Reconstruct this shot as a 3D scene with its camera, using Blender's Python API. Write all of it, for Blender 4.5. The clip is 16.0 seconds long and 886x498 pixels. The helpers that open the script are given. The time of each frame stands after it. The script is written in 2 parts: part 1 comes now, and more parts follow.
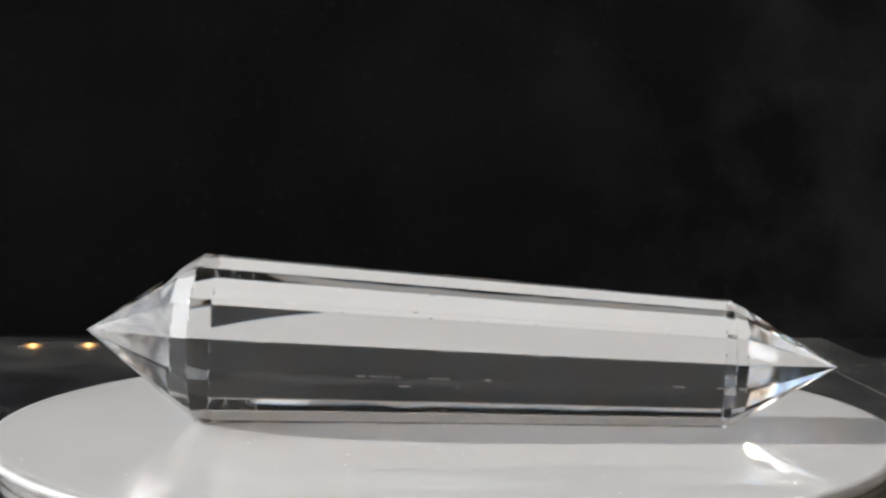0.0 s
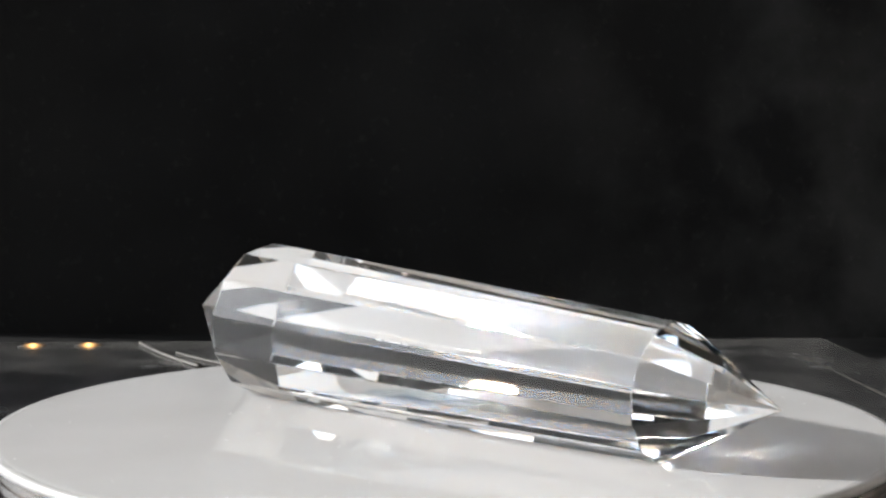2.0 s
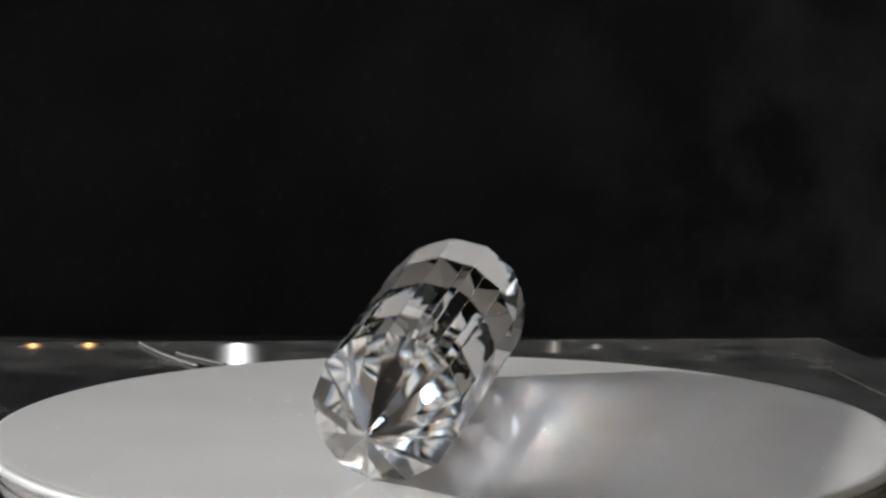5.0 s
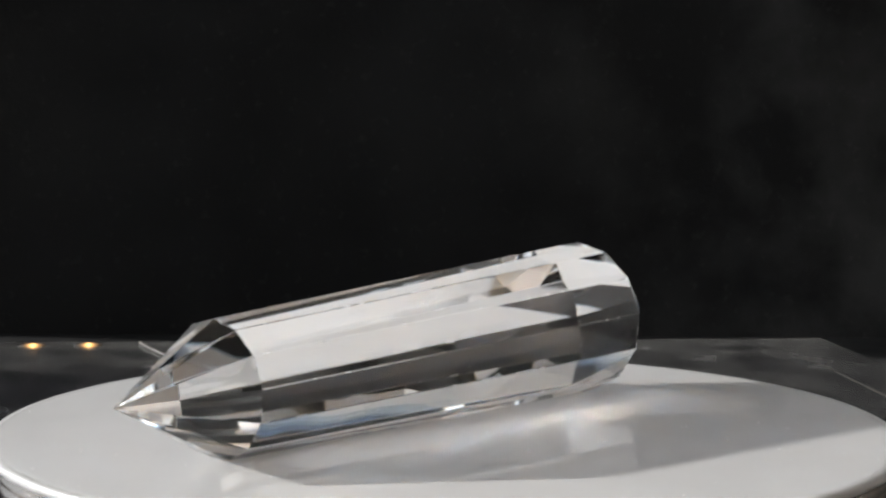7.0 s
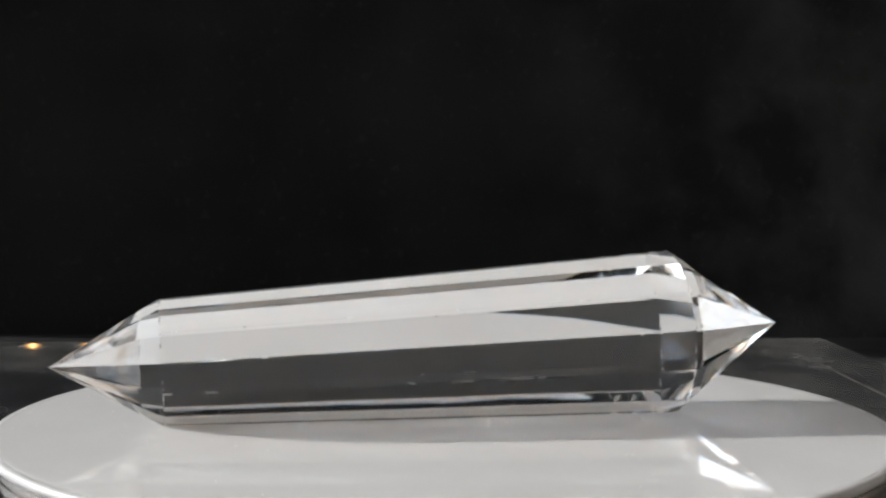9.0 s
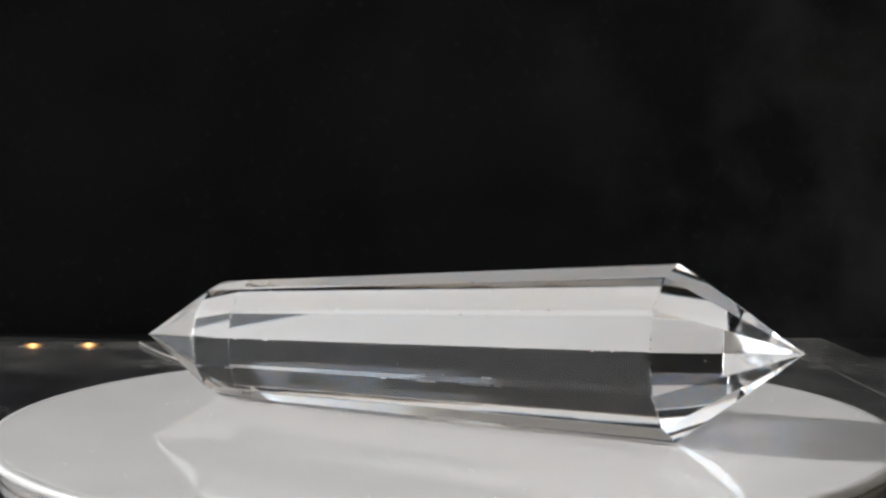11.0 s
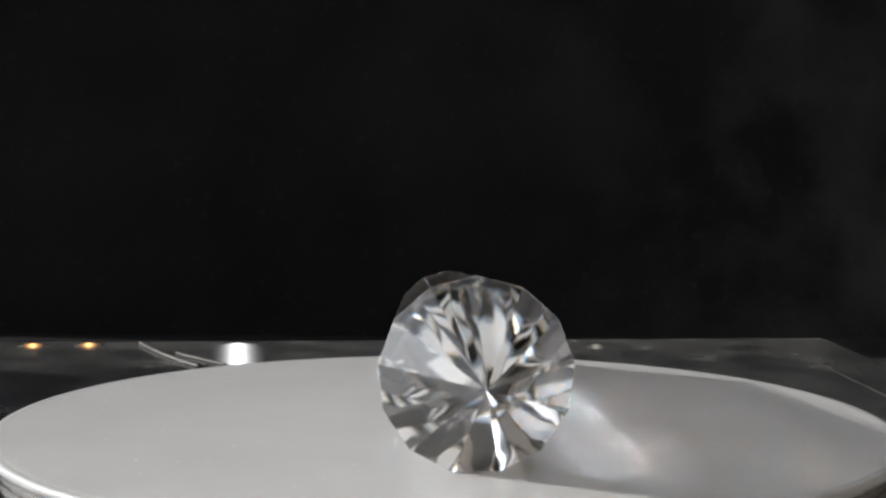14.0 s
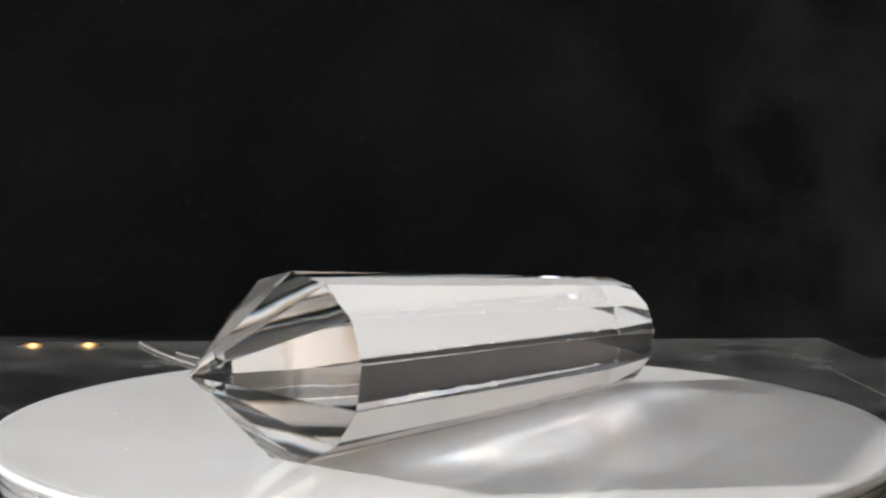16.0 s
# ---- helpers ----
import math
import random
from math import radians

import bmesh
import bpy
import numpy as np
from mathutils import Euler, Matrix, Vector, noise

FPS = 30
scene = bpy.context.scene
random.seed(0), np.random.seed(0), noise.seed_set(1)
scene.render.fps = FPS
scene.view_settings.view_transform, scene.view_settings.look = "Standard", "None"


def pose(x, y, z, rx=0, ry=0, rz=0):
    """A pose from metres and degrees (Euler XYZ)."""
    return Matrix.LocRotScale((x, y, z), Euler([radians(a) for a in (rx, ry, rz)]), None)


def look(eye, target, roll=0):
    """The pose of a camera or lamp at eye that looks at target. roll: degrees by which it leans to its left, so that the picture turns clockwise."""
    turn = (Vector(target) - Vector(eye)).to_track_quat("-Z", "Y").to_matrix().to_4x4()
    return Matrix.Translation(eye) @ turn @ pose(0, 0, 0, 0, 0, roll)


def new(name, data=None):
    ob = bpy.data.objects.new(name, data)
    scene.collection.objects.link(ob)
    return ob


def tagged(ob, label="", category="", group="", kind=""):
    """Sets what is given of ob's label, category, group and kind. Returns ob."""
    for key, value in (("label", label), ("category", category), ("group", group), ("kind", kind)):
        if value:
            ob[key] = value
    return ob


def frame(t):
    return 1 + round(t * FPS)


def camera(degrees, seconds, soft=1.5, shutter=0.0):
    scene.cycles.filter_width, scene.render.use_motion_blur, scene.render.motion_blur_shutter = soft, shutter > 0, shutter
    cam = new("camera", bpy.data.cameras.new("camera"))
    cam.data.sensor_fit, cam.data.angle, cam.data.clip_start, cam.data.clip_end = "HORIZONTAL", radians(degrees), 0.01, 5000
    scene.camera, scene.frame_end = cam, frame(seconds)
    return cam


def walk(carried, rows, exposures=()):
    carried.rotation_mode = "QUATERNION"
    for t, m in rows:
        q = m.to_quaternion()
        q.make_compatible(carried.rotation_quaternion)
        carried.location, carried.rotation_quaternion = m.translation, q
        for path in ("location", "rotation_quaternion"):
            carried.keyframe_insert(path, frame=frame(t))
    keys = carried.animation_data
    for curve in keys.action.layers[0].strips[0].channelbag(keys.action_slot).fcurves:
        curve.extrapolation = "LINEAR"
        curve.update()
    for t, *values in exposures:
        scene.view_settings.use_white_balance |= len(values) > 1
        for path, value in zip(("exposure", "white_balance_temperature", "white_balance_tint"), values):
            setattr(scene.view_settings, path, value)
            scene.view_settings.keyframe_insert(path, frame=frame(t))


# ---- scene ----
cam = camera(32.58, 16.0, soft=2.5)
EYE = pose(0, -0.2399, 0.0450, 90 - 4.24, 0, 0.11) @ pose(0, 0, 0, 0, 0, 0.26)
BASE = 1.74
STOPS = [(0, -0.06), (1.5, -0.02), (2.0, 0.14), (2.25, -0.15), (2.5, -0.38), (3.0, -0.80), (3.5, -0.86), (4.0, -0.70), (5.2, -0.28), (6.4, 0.04), (8.5, -0.02), (9.5, -0.09), (10.2, -0.12), (11.5, -0.18), (12.5, -0.30), (13.0, -0.36), (13.5, -0.34), (14.0, -0.22), (14.5, -0.10), (15.2, 0.06), (16, 0.2)]
walk(cam, [(0, EYE), (16, EYE)], exposures=[(t, BASE + e, 6260, 9) for t, e in STOPS])

# ---- light: low sun and sky through a wide window ----
SUN_TO = Vector((-0.9320, 0.1244, 0.3404)).normalized()
world = bpy.data.worlds.new("world")
scene.world = world
world.use_nodes = True
wn = world.node_tree
sky = wn.nodes.new("ShaderNodeTexSky")
sky.sky_type = "NISHITA"
sky.sun_disc = False
sky.sun_elevation = math.asin(SUN_TO.z)
sky.sun_rotation = math.atan2(SUN_TO.x, SUN_TO.y)
sky.air_density, sky.dust_density, sky.ozone_density = 1.0, 0.35, 1.0
haze = wn.nodes.new("ShaderNodeHueSaturation")
haze.inputs["Saturation"].default_value = 0.16
wn.links.new(sky.outputs[0], haze.inputs["Color"])
wn.links.new(haze.outputs[0], wn.nodes["Background"].inputs[0])
wn.nodes["Background"].inputs[1].default_value = 0.15

sun = new("sun", bpy.data.lights.new("sun", "SUN"))
sun.data.energy = 1.40
sun.data.angle = radians(1.7)
scene.cycles.sample_clamp_indirect = 0.0
scene.cycles.blur_glossy = 0.0
scene.cycles.use_guiding = True
scene.cycles.guiding_training_samples = 0
scene.cycles.surface_guiding_probability = 0.8
sun.data.color = (1.0, 0.96, 0.90)
sun.matrix_world = look(SUN_TO * 3, (0, 0, 0))


# ---- materials ----
def material(name):
    m = bpy.data.materials.new(name)
    m.use_nodes = True
    return m, m.node_tree, m.node_tree.nodes["Principled BSDF"]


def node(nt, kind, **values):
    n = nt.nodes.new(kind)
    for key, value in values.items():
        n.inputs[key.replace("_", " ")].default_value = value
    return n


def ramp(nt, fac, low, high, c0, c1):
    r = nt.nodes.new("ShaderNodeValToRGB")
    r.color_ramp.elements[0].position, r.color_ramp.elements[1].position = low, high
    r.color_ramp.elements[0].color, r.color_ramp.elements[1].color = (*c0, 1), (*c1, 1)
    nt.links.new(fac, r.inputs[0])
    return r.outputs[0]


def noise_of(nt, scale, detail=4.0, stretch=None):
    co = nt.nodes.new("ShaderNodeTexCoord").outputs["Object"]
    if stretch:
        mp = nt.nodes.new("ShaderNodeMapping")
        mp.inputs["Scale"].default_value = stretch
        nt.links.new(co, mp.inputs[0])
        co = mp.outputs[0]
    n = node(nt, "ShaderNodeTexNoise", Scale=scale, Detail=detail)
    nt.links.new(co, n.inputs["Vector"])
    return n.outputs["Fac"]


def bump(nt, b, fac, strength, distance):
    n = node(nt, "ShaderNodeBump", Strength=strength, Distance=distance)
    nt.links.new(fac, n.inputs["Height"])
    nt.links.new(n.outputs[0], b.inputs["Normal"])


def make_plain(name, c0, c1, rough, scale, metal=0.0, relief=0.0):
    m, nt, b = material(name)
    f = noise_of(nt, scale)
    nt.links.new(ramp(nt, f, 0.35, 0.68, c0, c1), b.inputs["Base Color"])
    b.inputs["Roughness"].default_value, b.inputs["Metallic"].default_value = rough, metal
    if relief:
        bump(nt, b, noise_of(nt, scale * 12, 6), 0.5, relief)
    return m


def make_quartz(name, polish, ripple, size):
    """Clear quartz: Fresnel gloss over refraction that bends blue more than red, on hand-polished, faintly wavy facets."""
    m, nt, b = material(name)
    nt.nodes.remove(b)
    wave = node(nt, "ShaderNodeBump", Strength=1.0, Distance=ripple)
    nt.links.new(noise_of(nt, size, 1.0), wave.inputs["Height"])
    bends = []
    for ior, colour in ((1.536, (0.62, 0.49, 0.34)), (1.553, (0.38, 0.51, 0.66))):
        r = node(nt, "ShaderNodeBsdfRefraction", Roughness=polish, IOR=ior)
        r.inputs["Color"].default_value = (*colour, 1)
        nt.links.new(wave.outputs[0], r.inputs["Normal"])
        bends.append(r.outputs[0])
    total = bends[0]
    for other in bends[1:]:
        add = nt.nodes.new("ShaderNodeAddShader")
        nt.links.new(total, add.inputs[0])
        nt.links.new(other, add.inputs[1])
        total = add.outputs[0]
    gloss = node(nt, "ShaderNodeBsdfGlossy", Roughness=polish)
    gloss.inputs["Color"].default_value = (1, 1, 1, 1)
    mix, fres = nt.nodes.new("ShaderNodeMixShader"), node(nt, "ShaderNodeFresnel", IOR=1.544)
    for n in (gloss, fres):
        nt.links.new(wave.outputs[0], n.inputs["Normal"])
    nt.links.new(fres.outputs[0], mix.inputs[0])
    nt.links.new(total, mix.inputs[1])
    nt.links.new(gloss.outputs[0], mix.inputs[2])
    nt.links.new(mix.outputs[0], nt.nodes["Material Output"].inputs[0])
    return m


def make_edge():
    """Worn facet edges: quartz, finely ground and chipped."""
    m, nt, b = material("worn_quartz_edge")
    b.inputs["Base Color"].default_value = (1, 1, 1, 1)
    b.inputs["Transmission Weight"].default_value = 1.0
    b.inputs["IOR"].default_value = 1.544
    nt.links.new(ramp(nt, noise_of(nt, 300, 4), 0.40, 0.70, (0.06,) * 3, (0.34,) * 3), b.inputs["Roughness"])
    return m


def make_glint(name, colour, strength, reach):
    """A surface that glows from a hot spot at its middle, imitating a glint of light."""
    m, nt, b = material(name)
    b.inputs["Base Color"].default_value = (0.07, 0.07, 0.07, 1)
    b.inputs["Roughness"].default_value = 0.20
    b.inputs["Emission Color"].default_value = (*colour, 1)
    co = nt.nodes.new("ShaderNodeTexCoord").outputs["Object"]
    mp = nt.nodes.new("ShaderNodeMapping")
    mp.inputs["Scale"].default_value = (1 / reach, 0, 0)
    nt.links.new(co, mp.inputs[0])
    ball = nt.nodes.new("ShaderNodeTexGradient")
    ball.gradient_type = "QUADRATIC_SPHERE"
    nt.links.new(mp.outputs[0], ball.inputs[0])
    sq = nt.nodes.new("ShaderNodeMath")
    sq.operation = "POWER"
    sq.inputs[1].default_value = 2.6
    nt.links.new(ball.outputs["Fac"], sq.inputs[0])
    mul = nt.nodes.new("ShaderNodeMath")
    mul.operation = "MULTIPLY"
    mul.inputs[1].default_value = strength
    nt.links.new(sq.outputs[0], mul.inputs[0])
    nt.links.new(mul.outputs[0], b.inputs["Emission Strength"])
    return m


def make_opal():
    m, nt, b = material("white_opal_acrylic")
    f = noise_of(nt, 40, 5)
    nt.links.new(ramp(nt, f, 0.3, 0.7, (0.70, 0.69, 0.68), (0.75, 0.745, 0.74)), b.inputs["Base Color"])
    nt.links.new(ramp(nt, noise_of(nt, 90, 6), 0.3, 0.8, (0.02,) * 3, (0.06,) * 3), b.inputs["Roughness"])
    b.inputs["IOR"].default_value = 1.49
    b.inputs["Specular IOR Level"].default_value = 0.40
    return m


def make_smoked():
    """Dark smoked acrylic with fine specks, dust at right, reflected haze painted at left and back."""
    m, nt, b = material("smoked_acrylic")
    clean = ramp(nt, noise_of(nt, 55, 8, (1, 0.45, 1)), 0.32, 0.75, (0.010, 0.010, 0.012), (0.040, 0.040, 0.043))
    # one pale tone for the dust and for the painted haze
    dust_haze = ramp(nt, noise_of(nt, 70, 9), 0.30, 0.72, (0.046, 0.046, 0.046), (0.150, 0.147, 0.140))
    co = nt.nodes.new("ShaderNodeSeparateXYZ")
    nt.links.new(nt.nodes.new("ShaderNodeTexCoord").outputs["Object"], co.inputs[0])
    side = node(nt, "ShaderNodeMapRange")
    side.inputs["From Min"].default_value, side.inputs["From Max"].default_value = -0.17, -0.03
    side.inputs["To Max"].default_value = 0.45
    nt.links.new(co.outputs[0], side.inputs["Value"])
    # reflected haze painted along the back edge
    back = node(nt, "ShaderNodeMapRange")
    back.inputs["From Min"].default_value, back.inputs["From Max"].default_value = -0.060, -0.012
    nt.links.new(co.outputs[1], back.inputs["Value"])
    # reflected haze painted towards the left end
    far = node(nt, "ShaderNodeMapRange")
    far.inputs["From Min"].default_value, far.inputs["From Max"].default_value = -0.19, -0.26
    far.inputs["To Max"].default_value = 0.6
    nt.links.new(co.outputs[0], far.inputs["Value"])
    ends = node(nt, "ShaderNodeMath")
    ends.operation = "MAXIMUM"
    nt.links.new(side.outputs[0], ends.inputs[0])
    nt.links.new(far.outputs[0], ends.inputs[1])
    most = node(nt, "ShaderNodeMath")
    most.operation = "MAXIMUM"
    nt.links.new(ends.outputs[0], most.inputs[0])
    nt.links.new(back.outputs[0], most.inputs[1])
    mix = nt.nodes.new("ShaderNodeMixRGB")
    nt.links.new(most.outputs[0], mix.inputs[0])
    nt.links.new(clean, mix.inputs[1])
    nt.links.new(dust_haze, mix.inputs[2])
    speck = ramp(nt, noise_of(nt, 900, 3), 0.68, 0.78, (0, 0, 0), (0.22, 0.22, 0.22))
    add = nt.nodes.new("ShaderNodeMixRGB")
    add.blend_type = "ADD"
    add.inputs[0].default_value = 1.0
    nt.links.new(mix.outputs[0], add.inputs[1])
    nt.links.new(speck, add.inputs[2])
    nt.links.new(add.outputs[0], b.inputs["Base Color"])
    nt.links.new(ramp(nt, noise_of(nt, 70, 6), 0.3, 0.75, (0.10,) * 3, (0.32,) * 3), b.inputs["Roughness"])
    return m


def make_velvet():
    m, nt, b = material("black_velvet")
    worn = ramp(nt, noise_of(nt, 26, 10, (-1, 1, 1)), 0.42, 0.70, (0.0116, 0.0116, 0.0118), (0.041, 0.041, 0.041))
    clean = ramp(nt, noise_of(nt, 14, 7, (-1, 1, 1)), 0.40, 0.80, (0.0092, 0.0091, 0.0093), (0.0200, 0.0198, 0.0198))
    co = nt.nodes.new("ShaderNodeSeparateXYZ")
    nt.links.new(nt.nodes.new("ShaderNodeTexCoord").outputs["Object"], co.inputs[0])
    side = node(nt, "ShaderNodeMapRange")
    side.inputs["From Min"].default_value, side.inputs["From Max"].default_value = 0.0, 0.12
    nt.links.new(co.outputs[0], side.inputs["Value"])
    rub = nt.nodes.new("ShaderNodeMixRGB")
    nt.links.new(side.outputs[0], rub.inputs[0])
    nt.links.new(clean, rub.inputs[1])
    nt.links.new(worn, rub.inputs[2])
    lint = ramp(nt, noise_of(nt, 260, 5), 0.60, 0.80, (0, 0, 0), (0.014, 0.014, 0.013))
    add = nt.nodes.new("ShaderNodeMixRGB")
    add.blend_type = "ADD"
    add.inputs[0].default_value = 1.0
    nt.links.new(rub.outputs[0], add.inputs[1])
    nt.links.new(lint, add.inputs[2])
    nt.links.new(add.outputs[0], b.inputs["Base Color"])
    b.inputs["Roughness"].default_value = 0.95
    b.inputs["Specular IOR Level"].default_value = 0.1
    bump(nt, b, noise_of(nt, 700, 4), 0.4, 0.0006)
    return m


def make_brushed():
    m, nt, b = material("brushed_steel")
    f = noise_of(nt, 30, 6, (1, 1, 90))
    nt.links.new(ramp(nt, f, 0.3, 0.7, (0.20, 0.185, 0.17), (0.46, 0.42, 0.38)), b.inputs["Base Color"])
    b.inputs["Metallic"].default_value, b.inputs["Roughness"].default_value = 1.0, 0.24
    return m


QUARTZ, TIP_QUARTZ = make_quartz("clear_quartz", 0.0, 0.00006, 75), make_quartz("softly_polished_quartz", 0.06, 0.00012, 110)
OPAL, SMOKED, VELVET, BRUSHED = make_opal(), make_smoked(), make_velvet(), make_brushed()
SATIN = make_plain("satin_white", (0.46, 0.455, 0.445), (0.52, 0.51, 0.50), 0.32, 260)
DULL_STRIP = make_plain("dull_strip", (0.055, 0.049, 0.043), (0.10, 0.088, 0.076), 0.55, 300)
PALE_ACRYLIC = make_plain("pale_acrylic", (0.035, 0.033, 0.030), (0.095, 0.088, 0.075), 0.6, 700)
GRIT = make_plain("grit_flecks", (0.10, 0.11, 0.12), (0.30, 0.29, 0.27), 0.7, 900)
# near-white frosted tone that imitates glints at the crystal's edges
GLINT_BEAD = make_plain("frosted_glint", (0.85, 0.85, 0.86), (0.95, 0.95, 0.95), 0.25, 900)
GLINT_BEAD.node_tree.nodes["Principled BSDF"].inputs["Transmission Weight"].default_value = 0.55
DUST = make_plain("dust_grains", (0.75, 0.74, 0.72), (0.9, 0.9, 0.9), 0.7, 900)
EARTH = make_plain("pale_paving", (0.22, 0.20, 0.18), (0.34, 0.31, 0.28), 0.9, 2.5, 0, 0.002)
PLASTER = make_plain("white_plaster", (0.78, 0.77, 0.75), (0.84, 0.83, 0.81), 0.9, 3, 0, 0.002)
PANEL = make_plain("grey_plaster", (0.34, 0.30, 0.275), (0.44, 0.40, 0.365), 0.6, 5)
PAINT = make_plain("white_paint", (0.74, 0.74, 0.72), (0.82, 0.82, 0.80), 0.4, 8)
BOARDS = make_plain("wood_boards", (0.24, 0.21, 0.18), (0.36, 0.32, 0.28), 0.5, 6, 0, 0.001)


# ---- mesh helpers ----
def part(name, bm, mat, parent=None, label="", smooth=False, split=False):
    me = bpy.data.meshes.new(name)
    bmesh.ops.recalc_face_normals(bm, faces=bm.faces)
    if split:
        bmesh.ops.split_edges(bm, edges=bm.edges[:])
    bm.to_mesh(me)
    bm.free()
    me.materials.append(mat)
    for f in me.polygons:
        f.use_smooth = smooth
    ob = new(name, me)
    ob.parent = parent
    return tagged(ob, label)


def box(x0, x1, y0, y1, z0, z1, bevel=0.0):
    bm = bmesh.new()
    bmesh.ops.create_cube(bm, size=1, matrix=Matrix.Translation(((x0 + x1) / 2, (y0 + y1) / 2, (z0 + z1) / 2)) @ Matrix.Diagonal((x1 - x0, y1 - y0, z1 - z0, 1)))
    if bevel:
        bmesh.ops.bevel(bm, geom=bm.edges[:], offset=bevel, segments=2, affect="EDGES", profile=0.5)
    return bm


def lathe(profile, n=256):
    """A closed body turned about z from (radius, height) pairs; a radius of 0 closes it."""
    bm = bmesh.new()
    rings = []
    for r, z in profile:
        if r == 0:
            rings.append([bm.verts.new((0, 0, z))])
        else:
            rings.append([bm.verts.new((r * math.cos(2 * math.pi * i / n), r * math.sin(2 * math.pi * i / n), z)) for i in range(n)])
    for a, b in zip(rings, rings[1:]):
        for i in range(n):
            j = (i + 1) % n
            q = [a[i % len(a)], a[j % len(a)], b[j % len(b)], b[i % len(b)]]
            bm.faces.new(list(dict.fromkeys(q)))
    return bm


# ---- the dim room that closes the place, with one wide window ----
FLOOR, CEIL = -0.78, 1.75
X0, X1, Y0, Y1 = -1.5, 1.9, -2.0, 1.9
WY0, WY1, WZ0, WZ1 = -1.50, 1.75, 0.20, 1.70
tagged(part("floor", box(X0 - 0.1, X1 + 0.1, Y0 - 0.1, Y1 + 0.1, FLOOR - 0.1, FLOOR), BOARDS), "brown wooden floor of the room", "floor", kind="structure")
tagged(part("ceiling", box(X0 - 0.1, X1 + 0.1, Y0 - 0.1, Y1 + 0.1, CEIL, CEIL + 0.1), PLASTER), "plain white plaster ceiling", "ceiling", kind="structure")
tagged(part("wall_east", box(X1, X1 + 0.1, Y0, Y1, FLOOR, CEIL), PANEL), "plain grey plaster wall", "wall", kind="structure")
tagged(part("wall_north", box(X0, X1, Y1, Y1 + 0.1, FLOOR, CEIL), PLASTER), "plain white plaster wall", "wall", kind="structure")
tagged(part("wall_south", box(X0, X1, Y0 - 0.1, Y0, FLOOR, CEIL), PLASTER), "plain white plaster wall", "wall", kind="structure")


def window_wall():
    bm = bmesh.new()
    for y0, y1, z0, z1 in ((Y0, WY0, FLOOR, CEIL), (WY1, Y1, FLOOR, CEIL), (WY0, WY1, FLOOR, WZ0), (WY0, WY1, WZ1, CEIL)):
        piece = box(X0 - 0.1, X0, y0, y1, z0, z1)
        me = bpy.data.meshes.new("wall_piece")
        piece.to_mesh(me)
        piece.free()
        bm.from_mesh(me)
        bpy.data.meshes.remove(me)
    return bm


tagged(part("wall_west", window_wall(), PLASTER), "white plaster wall with a wide window opening", "wall", kind="structure")
win = tagged(new("window_1"), "wide white framed window letting in low sun", "window", kind="structure")
for y0, y1, z0, z1 in ((WY0, WY0 + 0.04, WZ0, WZ1), (WY1 - 0.04, WY1, WZ0, WZ1), (WY0 + 0.04, WY1 - 0.04, WZ0, WZ0 + 0.04), (WY0 + 0.04, WY1 - 0.04, WZ1 - 0.04, WZ1)):
    part("window_frame", box(X0 - 0.07, X0 - 0.03, y0, y1, z0, z1, 0.004), PAINT, win)
tagged(part("ground", box(-400, 400, -400, 400, FLOOR - 0.5, FLOOR - 0.15), EARTH), "plain pale grey paved ground outside", "ground", kind="structure")

# ---- table, cloth, backdrop ----
SLAB = -0.006
TABLE = -0.030
tagged(part("table", box(-0.62, 0.62, -0.22, 0.50, TABLE - 0.034, TABLE - 0.004, 0.003), BOARDS), "brown wooden table under a black cloth", "table")
for sx in (-0.56, 0.56):
    for sy in (-0.17, 0.45):
        leg = part("leg", box(sx - 0.025, sx + 0.025, sy - 0.025, sy + 0.025, FLOOR, TABLE - 0.034, 0.003), BOARDS, bpy.data.objects["table"])


def backdrop_sheet():
    """Black cloth, two layers thick, that lies on the table and rises behind it in faint folds."""
    bm = bmesh.new()
    nx, thick = 60, 0.0015
    prof = [(-0.20 + i * 0.0405, TABLE, 0, -1) for i in range(14)] + [(0.328, TABLE, 1, -1)]
    prof += [(0.328, TABLE + i * 0.0165, 1, 0) for i in range(1, 11)]
    layers = []
    for k in (0, thick):
        grid = []
        for i in range(nx + 1):
            x = -0.22 + 0.45 * i / nx
            col = []
            for y, z, oy, oz in prof:
                up = max(0.0, (z - TABLE) / 0.17)
                w = -0.004 * up * math.sin(x * 23 + 0.6) - 0.002 * up * math.sin(x * 57)
                col.append(bm.verts.new((x, y + w + oy * k, z + oz * k)))
            grid.append(col)
        layers.append(grid)
        for a, b in zip(grid, grid[1:]):
            for j in range(len(a) - 1):
                bm.faces.new((a[j], b[j], b[j + 1], a[j + 1]))
    front, back = layers
    for i in range(nx):
        for j in (0, len(prof) - 1):
            bm.faces.new((front[i][j], front[i + 1][j], back[i + 1][j], back[i][j]))
    for i in (0, nx):
        for j in range(len(prof) - 1):
            bm.faces.new((front[i][j], front[i][j + 1], back[i][j + 1], back[i][j]))
    return bm


tagged(part("backdrop_cloth", backdrop_sheet(), VELVET), "black velvet cloth hung behind and under the display", "cloth")

# ---- smoked acrylic plinth ----
plinth = tagged(new("plinth"), "dark smoked acrylic slab with dust and a pale line, standing on black cloth", "plinth")
plinth.matrix_world = pose(0.0970, 0.1467, 0, 0, 0, 4.3)
part("slab", box(-0.36, 0.0, -0.30, 0.0, TABLE, SLAB, 0.0010), SMOKED, plinth)


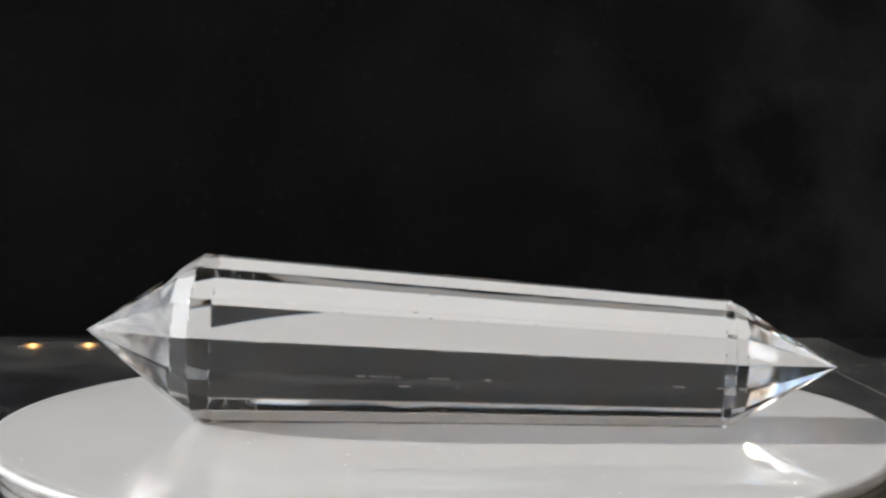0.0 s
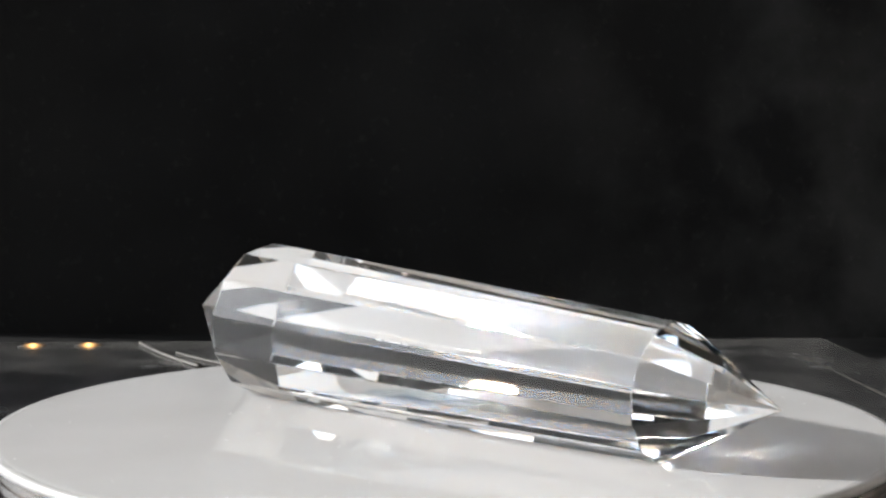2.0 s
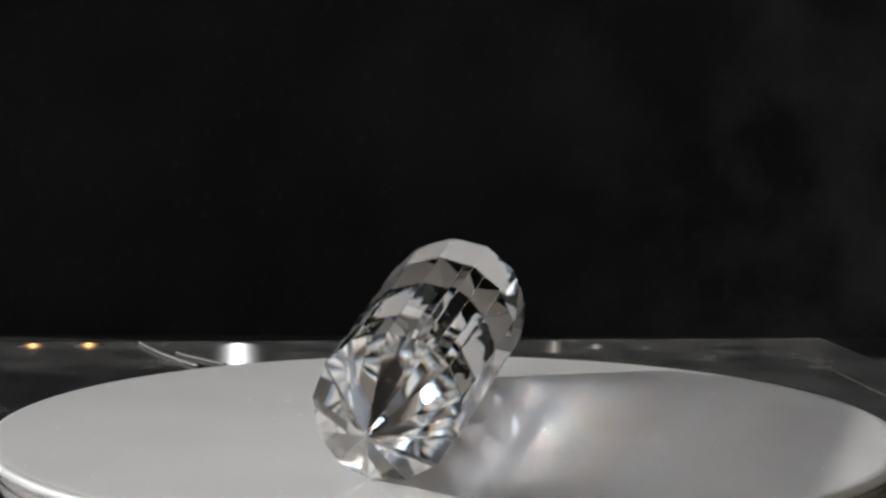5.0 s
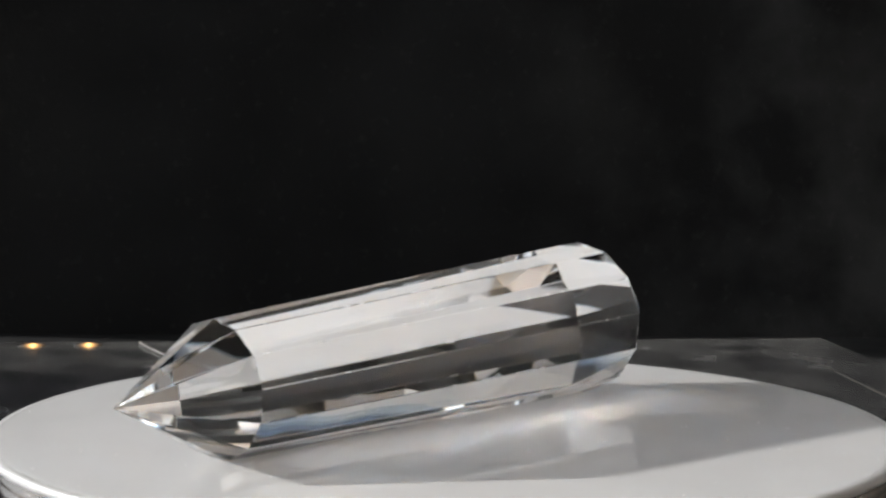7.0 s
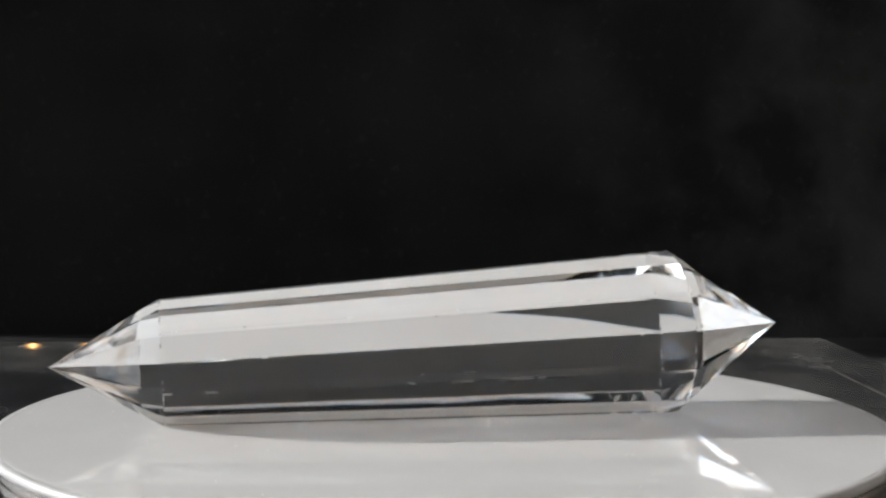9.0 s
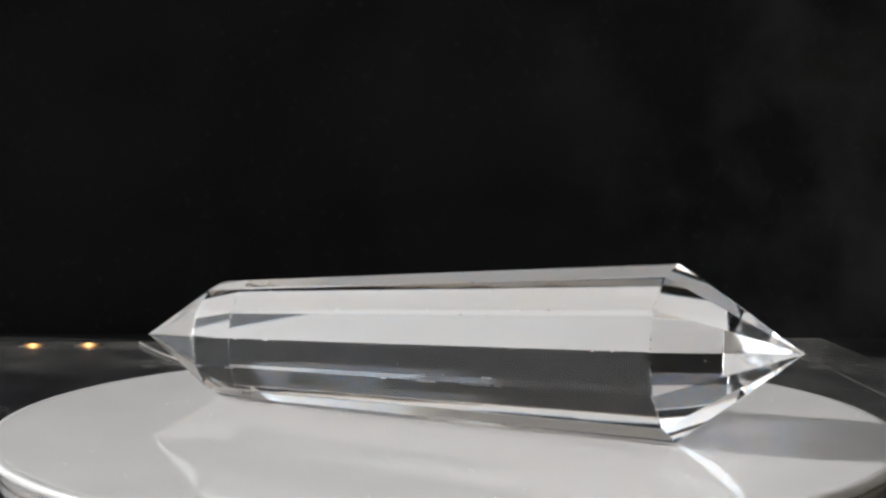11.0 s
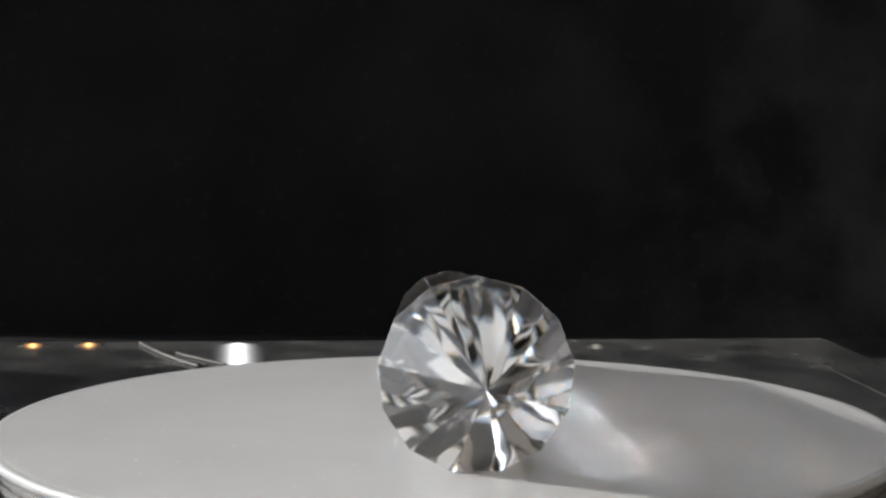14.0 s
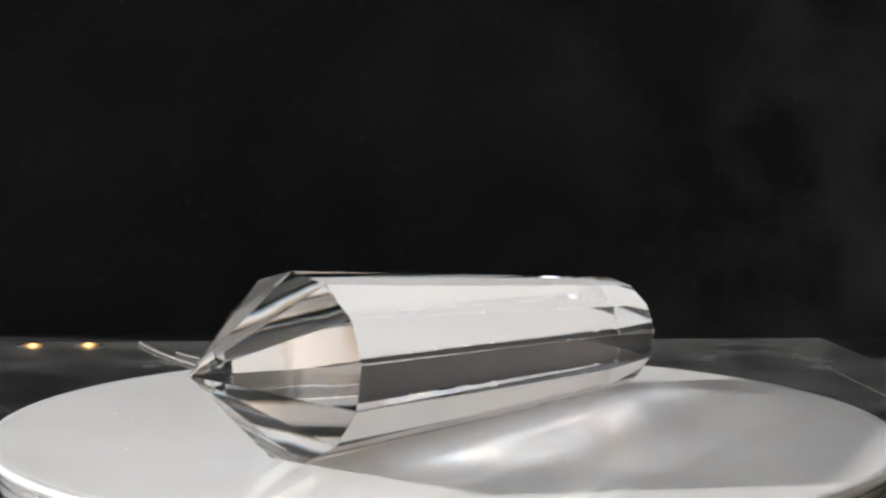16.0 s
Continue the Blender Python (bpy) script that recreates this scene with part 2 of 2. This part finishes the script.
def ragged_line(x0, y0, x1, y1, width):
    """A long shallow pale line with a ragged outline, raised a hair over the slab."""
    rnd = random.Random(3)
    bm = bmesh.new()
    n, rows = 60, []
    for i in range(n + 1):
        f = i / n
        w = width * rnd.uniform(0.25, 1.0) * math.sin(math.pi * min(1, 0.08 + f)) ** 0.3
        x, y = x0 + (x1 - x0) * f + rnd.uniform(-0.1, 0.1) * width, y0 + (y1 - y0) * f
        rows.append([bm.verts.new((x + dx * w, y, SLAB + z)) for dx, z in ((-0.5, 0.00001), (0, 0.00007), (0.5, 0.00001))])
    for a, b in zip(rows, rows[1:]):
        for k in range(2):
            bm.faces.new((a[k], a[k + 1], b[k + 1], b[k]))
        bm.faces.new((a[2], a[0], b[0], b[2]))
    bm.faces.new(rows[0])
    bm.faces.new(rows[-1][::-1])
    return bm


part("pale_line", ragged_line(-0.0155, -0.036, -0.0165, -0.135, 0.0009), PALE_ACRYLIC, plinth, "thin pale line")


def slab_grit():
    """Small pale grains and flecks over the slab, thicker towards its free corner."""
    rnd = random.Random(21)
    bm = bmesh.new()
    for i in range(190):
        x, y = (-0.16 * rnd.random() ** 2.2, -0.15 * rnd.random()) if i < 130 else (-0.34 + 0.20 * rnd.random(), -0.12 * rnd.random())
        r = rnd.uniform(0.00005, 0.00022) * (1.9 if rnd.random() < 0.1 else 1)
        m = Matrix.Translation((x - 0.002, y - 0.002, SLAB + r * 0.15)) @ pose(0, 0, 0, 0, 0, rnd.uniform(0, 360)) @ Matrix.Diagonal((r * rnd.uniform(1, 2.4), r, r * 0.25, 1))
        bmesh.ops.create_icosphere(bm, subdivisions=1, radius=1, matrix=m)
    return bm


tagged(part("grit", slab_grit(), GRIT, plinth, "pale grains and flecks"), kind="stuff")


def dome(r, h, n=24, m=8):
    return lathe([(0, 0)] + [(r * math.cos(i / m * math.pi / 2), h * math.sin(i / m * math.pi / 2)) for i in range(m)] + [(0, h)], n)


# ---- turntable ----
turntable = tagged(new("turntable"), "round motorised turntable with a glossy white top and brushed rim", "turntable")
turntable.matrix_world = pose(0, 0, SLAB)
R = 0.0707
up0 = -SLAB
part("base_ring", lathe([(0, 0), (0.0680, 0), (0.0684, 0.0003), (0.0684, 0.0009), (0.0693, 0.0011), (0.0697, 0.0014), (0.0697, 0.0026), (0.0694, 0.0027), (0.0694, 0.0029), (0.0697, 0.0030), (0.0697, 0.0042), (0.0694, 0.0044), (0, 0.0044)]), BRUSHED, turntable, "brushed steel rim")
platter = part("platter", lathe([(0, 0.0046), (R - 0.0013, 0.0046), (R - 0.00125, 0.0047), (R - 0.00125, up0 + 0.00001), (R - 0.0014, up0 + 0.00003), (R - 0.0022, up0 + 0.00002), (R - 0.0050, up0), (R - 0.0200, up0), (0, up0)]), OPAL, turntable, "glossy white opal acrylic top")


def band_ring(n=256):
    """A closed hoop round the platter's edge."""
    profile = [(R - 0.00122, 0.0046), (R - 0.0003, 0.0046), (R - 0.0001, 0.0048), (R, 0.0051), (R, up0 - 0.0005), (R - 0.0001, up0 - 0.00028), (R - 0.0003, up0 - 0.00013), (R - 0.0006, up0 - 0.00004), (R - 0.0010, up0 + 0.00001), (R - 0.00122, up0 + 0.00001)]
    bm = bmesh.new()
    rings = [[bm.verts.new((r * math.cos(2 * math.pi * i / n), r * math.sin(2 * math.pi * i / n), z)) for i in range(n)] for r, z in profile]
    for a, b in zip(rings, rings[1:] + rings[:1]):
        for i in range(n):
            bm.faces.new((a[i], a[(i + 1) % n], b[(i + 1) % n], b[i]))
    return bm


band = part("edge_band", band_ring(), SATIN, platter, "satin white edge band", True)
band.data.set_sharp_from_angle(angle=radians(40))
platter.data.set_sharp_from_angle(angle=radians(30))
for f in platter.data.polygons:
    f.use_smooth = True


def dust_specks():
    rnd = random.Random(5)
    bm = bmesh.new()
    for i in range(70):
        a, r = rnd.uniform(0, 2 * math.pi), R * 0.97 * math.sqrt(rnd.random())
        s = rnd.uniform(0.00005, 0.00016)
        m = Matrix.Translation((r * math.cos(a), r * math.sin(a), up0 + s * 0.2)) @ pose(0, 0, 0, 0, 0, rnd.uniform(0, 360)) @ Matrix.Diagonal((s * rnd.uniform(1, 3), s, s * 0.15, 1))
        bmesh.ops.create_icosphere(bm, subdivisions=1, radius=1, matrix=m)
    return bm


dust = tagged(part("dust", dust_specks(), DUST, platter, "pale dust grains"), kind="stuff")

# ---- the crystal: thirteen-sided, tapered, pointed at both ends ----
N = 13
TIP_A, TIP_B = Vector((0.06147, -0.00461, 0.00929)), Vector((-0.05709, -0.00072, 0.01413))
S_A, S_B, R_A, R_B = 0.0172, 0.1000, 0.0100, 0.0134
CENTRE = Vector((0.002, -0.0027, 0.0))


def crystal_mesh():
    bm = bmesh.new()
    axis = (TIP_B - TIP_A).normalized()
    c = math.cos(math.pi / N)
    ca, cb = TIP_A + axis * S_A, TIP_A + axis * S_B
    ca.z, cb.z = R_A * c, R_B * c
    line = (cb - ca).normalized()
    up = (Vector((0, 0, 1)) - line * line.z).normalized()
    side = line.cross(up)
    rings = []
    for centre, r in ((ca, R_A), (cb, R_B)):
        ring = []
        for i in range(N):
            a = math.pi + math.pi / N + 2 * math.pi * i / N
            ring.append(bm.verts.new(centre + (up * math.cos(a) + side * math.sin(a)) * r - CENTRE))
        rings.append(ring)
    a, b = rings
    low = min(v.co.z for v in a + b)
    ta, tb = bm.verts.new(TIP_A - CENTRE), bm.verts.new(TIP_B - CENTRE)
    for i in range(N):
        j = (i + 1) % N
        bm.faces.new((a[i], a[j], b[j], b[i]))
        bm.faces.new((a[j], a[i], ta)).material_index = 2
        bm.faces.new((b[i], b[j], tb)).material_index = 2
    for v in bm.verts:
        v.co.z += 0.00003 - low
    worn = [e for e in bm.edges if ta not in e.verts and tb not in e.verts]
    bmesh.ops.bevel(bm, geom=worn, offset=0.00011, segments=1, affect="EDGES", profile=0.5, material=1)
    return bm


crystal = tagged(part("crystal_wand", crystal_mesh(), QUARTZ, smooth=True, split=True), "clear faceted quartz wand pointed at both ends on the turntable", "crystal")
crystal.data.materials.append(make_edge())
crystal.data.materials.append(TIP_QUARTZ)


def crystal_dust():
    """A few grains that lie on the upper facets."""
    rnd = random.Random(11)
    bm = bmesh.new()
    faces = [f for f in crystal.data.polygons if f.normal.z > -0.3 and f.area > 1e-5]
    for i in range(46):
        f = rnd.choice(faces)
        w = [rnd.random() for v in f.vertices]
        p = sum((crystal.data.vertices[v].co * k for v, k in zip(f.vertices, w)), Vector()) / sum(w)
        r = rnd.uniform(0.00003, 0.00009)
        m = Matrix.Translation(p + f.normal * r * 0.3) @ pose(0, 0, 0, rnd.uniform(0, 360), rnd.uniform(0, 360), 0) @ Matrix.Diagonal((r * rnd.uniform(1, 2.5), r, r, 1))
        bmesh.ops.create_icosphere(bm, subdivisions=1, radius=1, matrix=m)
    return bm


tagged(part("dust", crystal_dust(), DUST, crystal, "pale dust grains"), kind="stuff")


def edge_glints():
    """Tiny frosted beads added as glints along the long edges and round the shoulders of the crystal."""
    rnd = random.Random(29)
    bm = bmesh.new()
    tips = (TIP_A - CENTRE, TIP_B - CENTRE)
    long_edges = [f for f in crystal.data.polygons if f.material_index == 1 and f.area > 2e-7]
    for i in range(150):
        f = rnd.choice(long_edges)
        w = [rnd.random() ** 2 for v in f.vertices]
        p = sum((crystal.data.vertices[v].co * k for v, k in zip(f.vertices, w)), Vector()) / sum(w)
        along = max((crystal.data.vertices[b].co - crystal.data.vertices[a].co for a, b in zip(f.vertices, list(f.vertices)[1:])), key=lambda v: v.length)
        r = rnd.uniform(0.00005, 0.00014) * (1.7 if rnd.random() < 0.12 else 1)
        m = Matrix.Translation(p - f.normal * r * 0.35) @ along.to_track_quat("X", "Z").to_matrix().to_4x4() @ Matrix.Diagonal((r * rnd.uniform(1, 3.5), r, r * 0.8, 1))
        if (p.z > r or f.normal.z > 0) and min((p - q).length for q in tips) > 0.004:
            bmesh.ops.create_icosphere(bm, subdivisions=1, radius=1, matrix=m)
    return bm


tagged(part("edge_glints", edge_glints(), GLINT_BEAD, crystal, "bright frosted beads along the edges, added as glints"), kind="stuff")

# ---- glowing domes added for glints on the slab, and thin curved strips behind the turntable ----
# emission that imitates sun glints on the slab
WHITE_GLINT, WARM_GLINT, DIM_GLINT = make_glint("white_glint", (1.0, 0.98, 0.95), 1.1, 0.0092), make_glint("warm_glint", (1.0, 0.50, 0.15), 1.3, 0.0044), make_glint("dim_glint", (1.0, 0.9, 0.75), 0.14, 0.0045)


def glint(x, y, rx, ry, h, glow, label):
    """A low glowing dome set in the slab, standing in for a glint; no lamp."""
    ob = tagged(new("slab_glint"), label, "light", "indicator lights on the slab")
    ob.matrix_world = pose(x, y, SLAB, 0, 0, math.degrees(math.atan2(-x, y + 0.24)))
    shape = Matrix.Diagonal((rx, ry, h, 1))
    glow_dome = dome(1.0, 1.0, 32, 8)
    bmesh.ops.transform(glow_dome, matrix=shape, verts=glow_dome.verts)
    part("glow_dome", glow_dome, glow, ob, "glowing dome", True)


glint(-0.0487, 0.1130, 0.0078, 0.0180, 0.00006, WHITE_GLINT, "bright white glint on the dark slab, built as a glowing dome")
glint(-0.0998, 0.1238, 0.0036, 0.0018, 0.0006, WARM_GLINT, "small amber glint at the slab edge, built as a glowing dome")
glint(-0.0866, 0.1252, 0.0036, 0.0018, 0.0006, WARM_GLINT, "small amber glint at the slab edge, built as a glowing dome")
glint(0.0265, 0.1270, 0.0040, 0.0100, 0.0002, DIM_GLINT, "faint white glint on the dark slab, built as a glowing dome")
glint(0.0368, 0.1280, 0.0030, 0.0040, 0.0002, DIM_GLINT, "faint white glint on the dark slab, built as a glowing dome")


def round_strip(points, r, n=10):
    """A round strip through the points, resting on the slab."""
    bm = bmesh.new()
    rings = []
    for k, q in enumerate(points):
        p0, p1 = Vector(points[max(k - 1, 0)]), Vector(points[min(k + 1, len(points) - 1)])
        t = (p1 - p0).normalized()
        s = t.cross(Vector((0, 0, 1))).normalized()
        u = s.cross(t)
        rings.append([bm.verts.new(Vector(q) + (s * math.cos(2 * math.pi * i / n) + u * math.sin(2 * math.pi * i / n)) * r) for i in range(n)])
    for a, b in zip(rings, rings[1:]):
        for i in range(n):
            bm.faces.new((a[i], a[(i + 1) % n], b[(i + 1) % n], b[i]))
    bm.faces.new(rings[0][::-1])
    bm.faces.new(rings[-1])
    return bm


def arc(p0, p1, p2, r, n=20):
    """A curve from p0 to p2 that passes p1 half-way."""
    pts = []
    for i in range(n + 1):
        f = i / n
        w = ((1 - f) * (1 - 2 * f), 4 * f * (1 - f), f * (2 * f - 1))
        pts.append((*(sum(k * p[c] for k, p in zip(w, (p0, p1, p2))) for c in (0, 1)), SLAB + r))
    return pts


# two thin raised strips added for the dull arcs on the slab
for ends, r in ((((-0.0746, 0.1277), (-0.0640, 0.1060), (-0.0540, 0.0905)), 0.00042), (((-0.0629, 0.1120), (-0.0565, 0.1029), (-0.0487, 0.0937)), 0.00030)):
    tagged(part("curved_strip", round_strip(arc(*ends, r), r), DULL_STRIP, None, "", True), "thin dull curved strip lying on the dark slab", "cable", "thin leads on the slab")


def motions():
    turn = [(0.0, -0.21), (0.5, -10.39), (1.0, -20.36), (1.5, -30.11), (2.0, -39.67), (2.5, -49.07), (3.0, -58.32), (3.5, -67.45), (4.0, -76.5), (4.5, -85.48), (5.0, -94.43), (5.5, -103.37), (6.0, -112.33), (6.5, -121.32), (7.0, -130.36), (7.5, -139.48), (8.0, -148.68), (8.5, -157.97), (9.0, -167.35), (9.5, -176.83), (10.0, -186.41), (10.5, -196.09), (11.0, -205.84), (11.5, -215.68), (12.0, -225.58), (12.5, -235.53), (13.0, -245.53), (13.5, -255.56), (14.0, -265.61), (14.5, -275.68), (15.0, -285.75), (15.5, -295.83), (16.0, -305.93)]
    walk(platter, [(t, pose(0, 0, 0, 0, 0, a)) for t, a in turn])
    walk(crystal, [(t, pose(-0.0001, 0, 0, 0, 0, a) @ Matrix.Translation(CENTRE)) for t, a in turn])


motions()
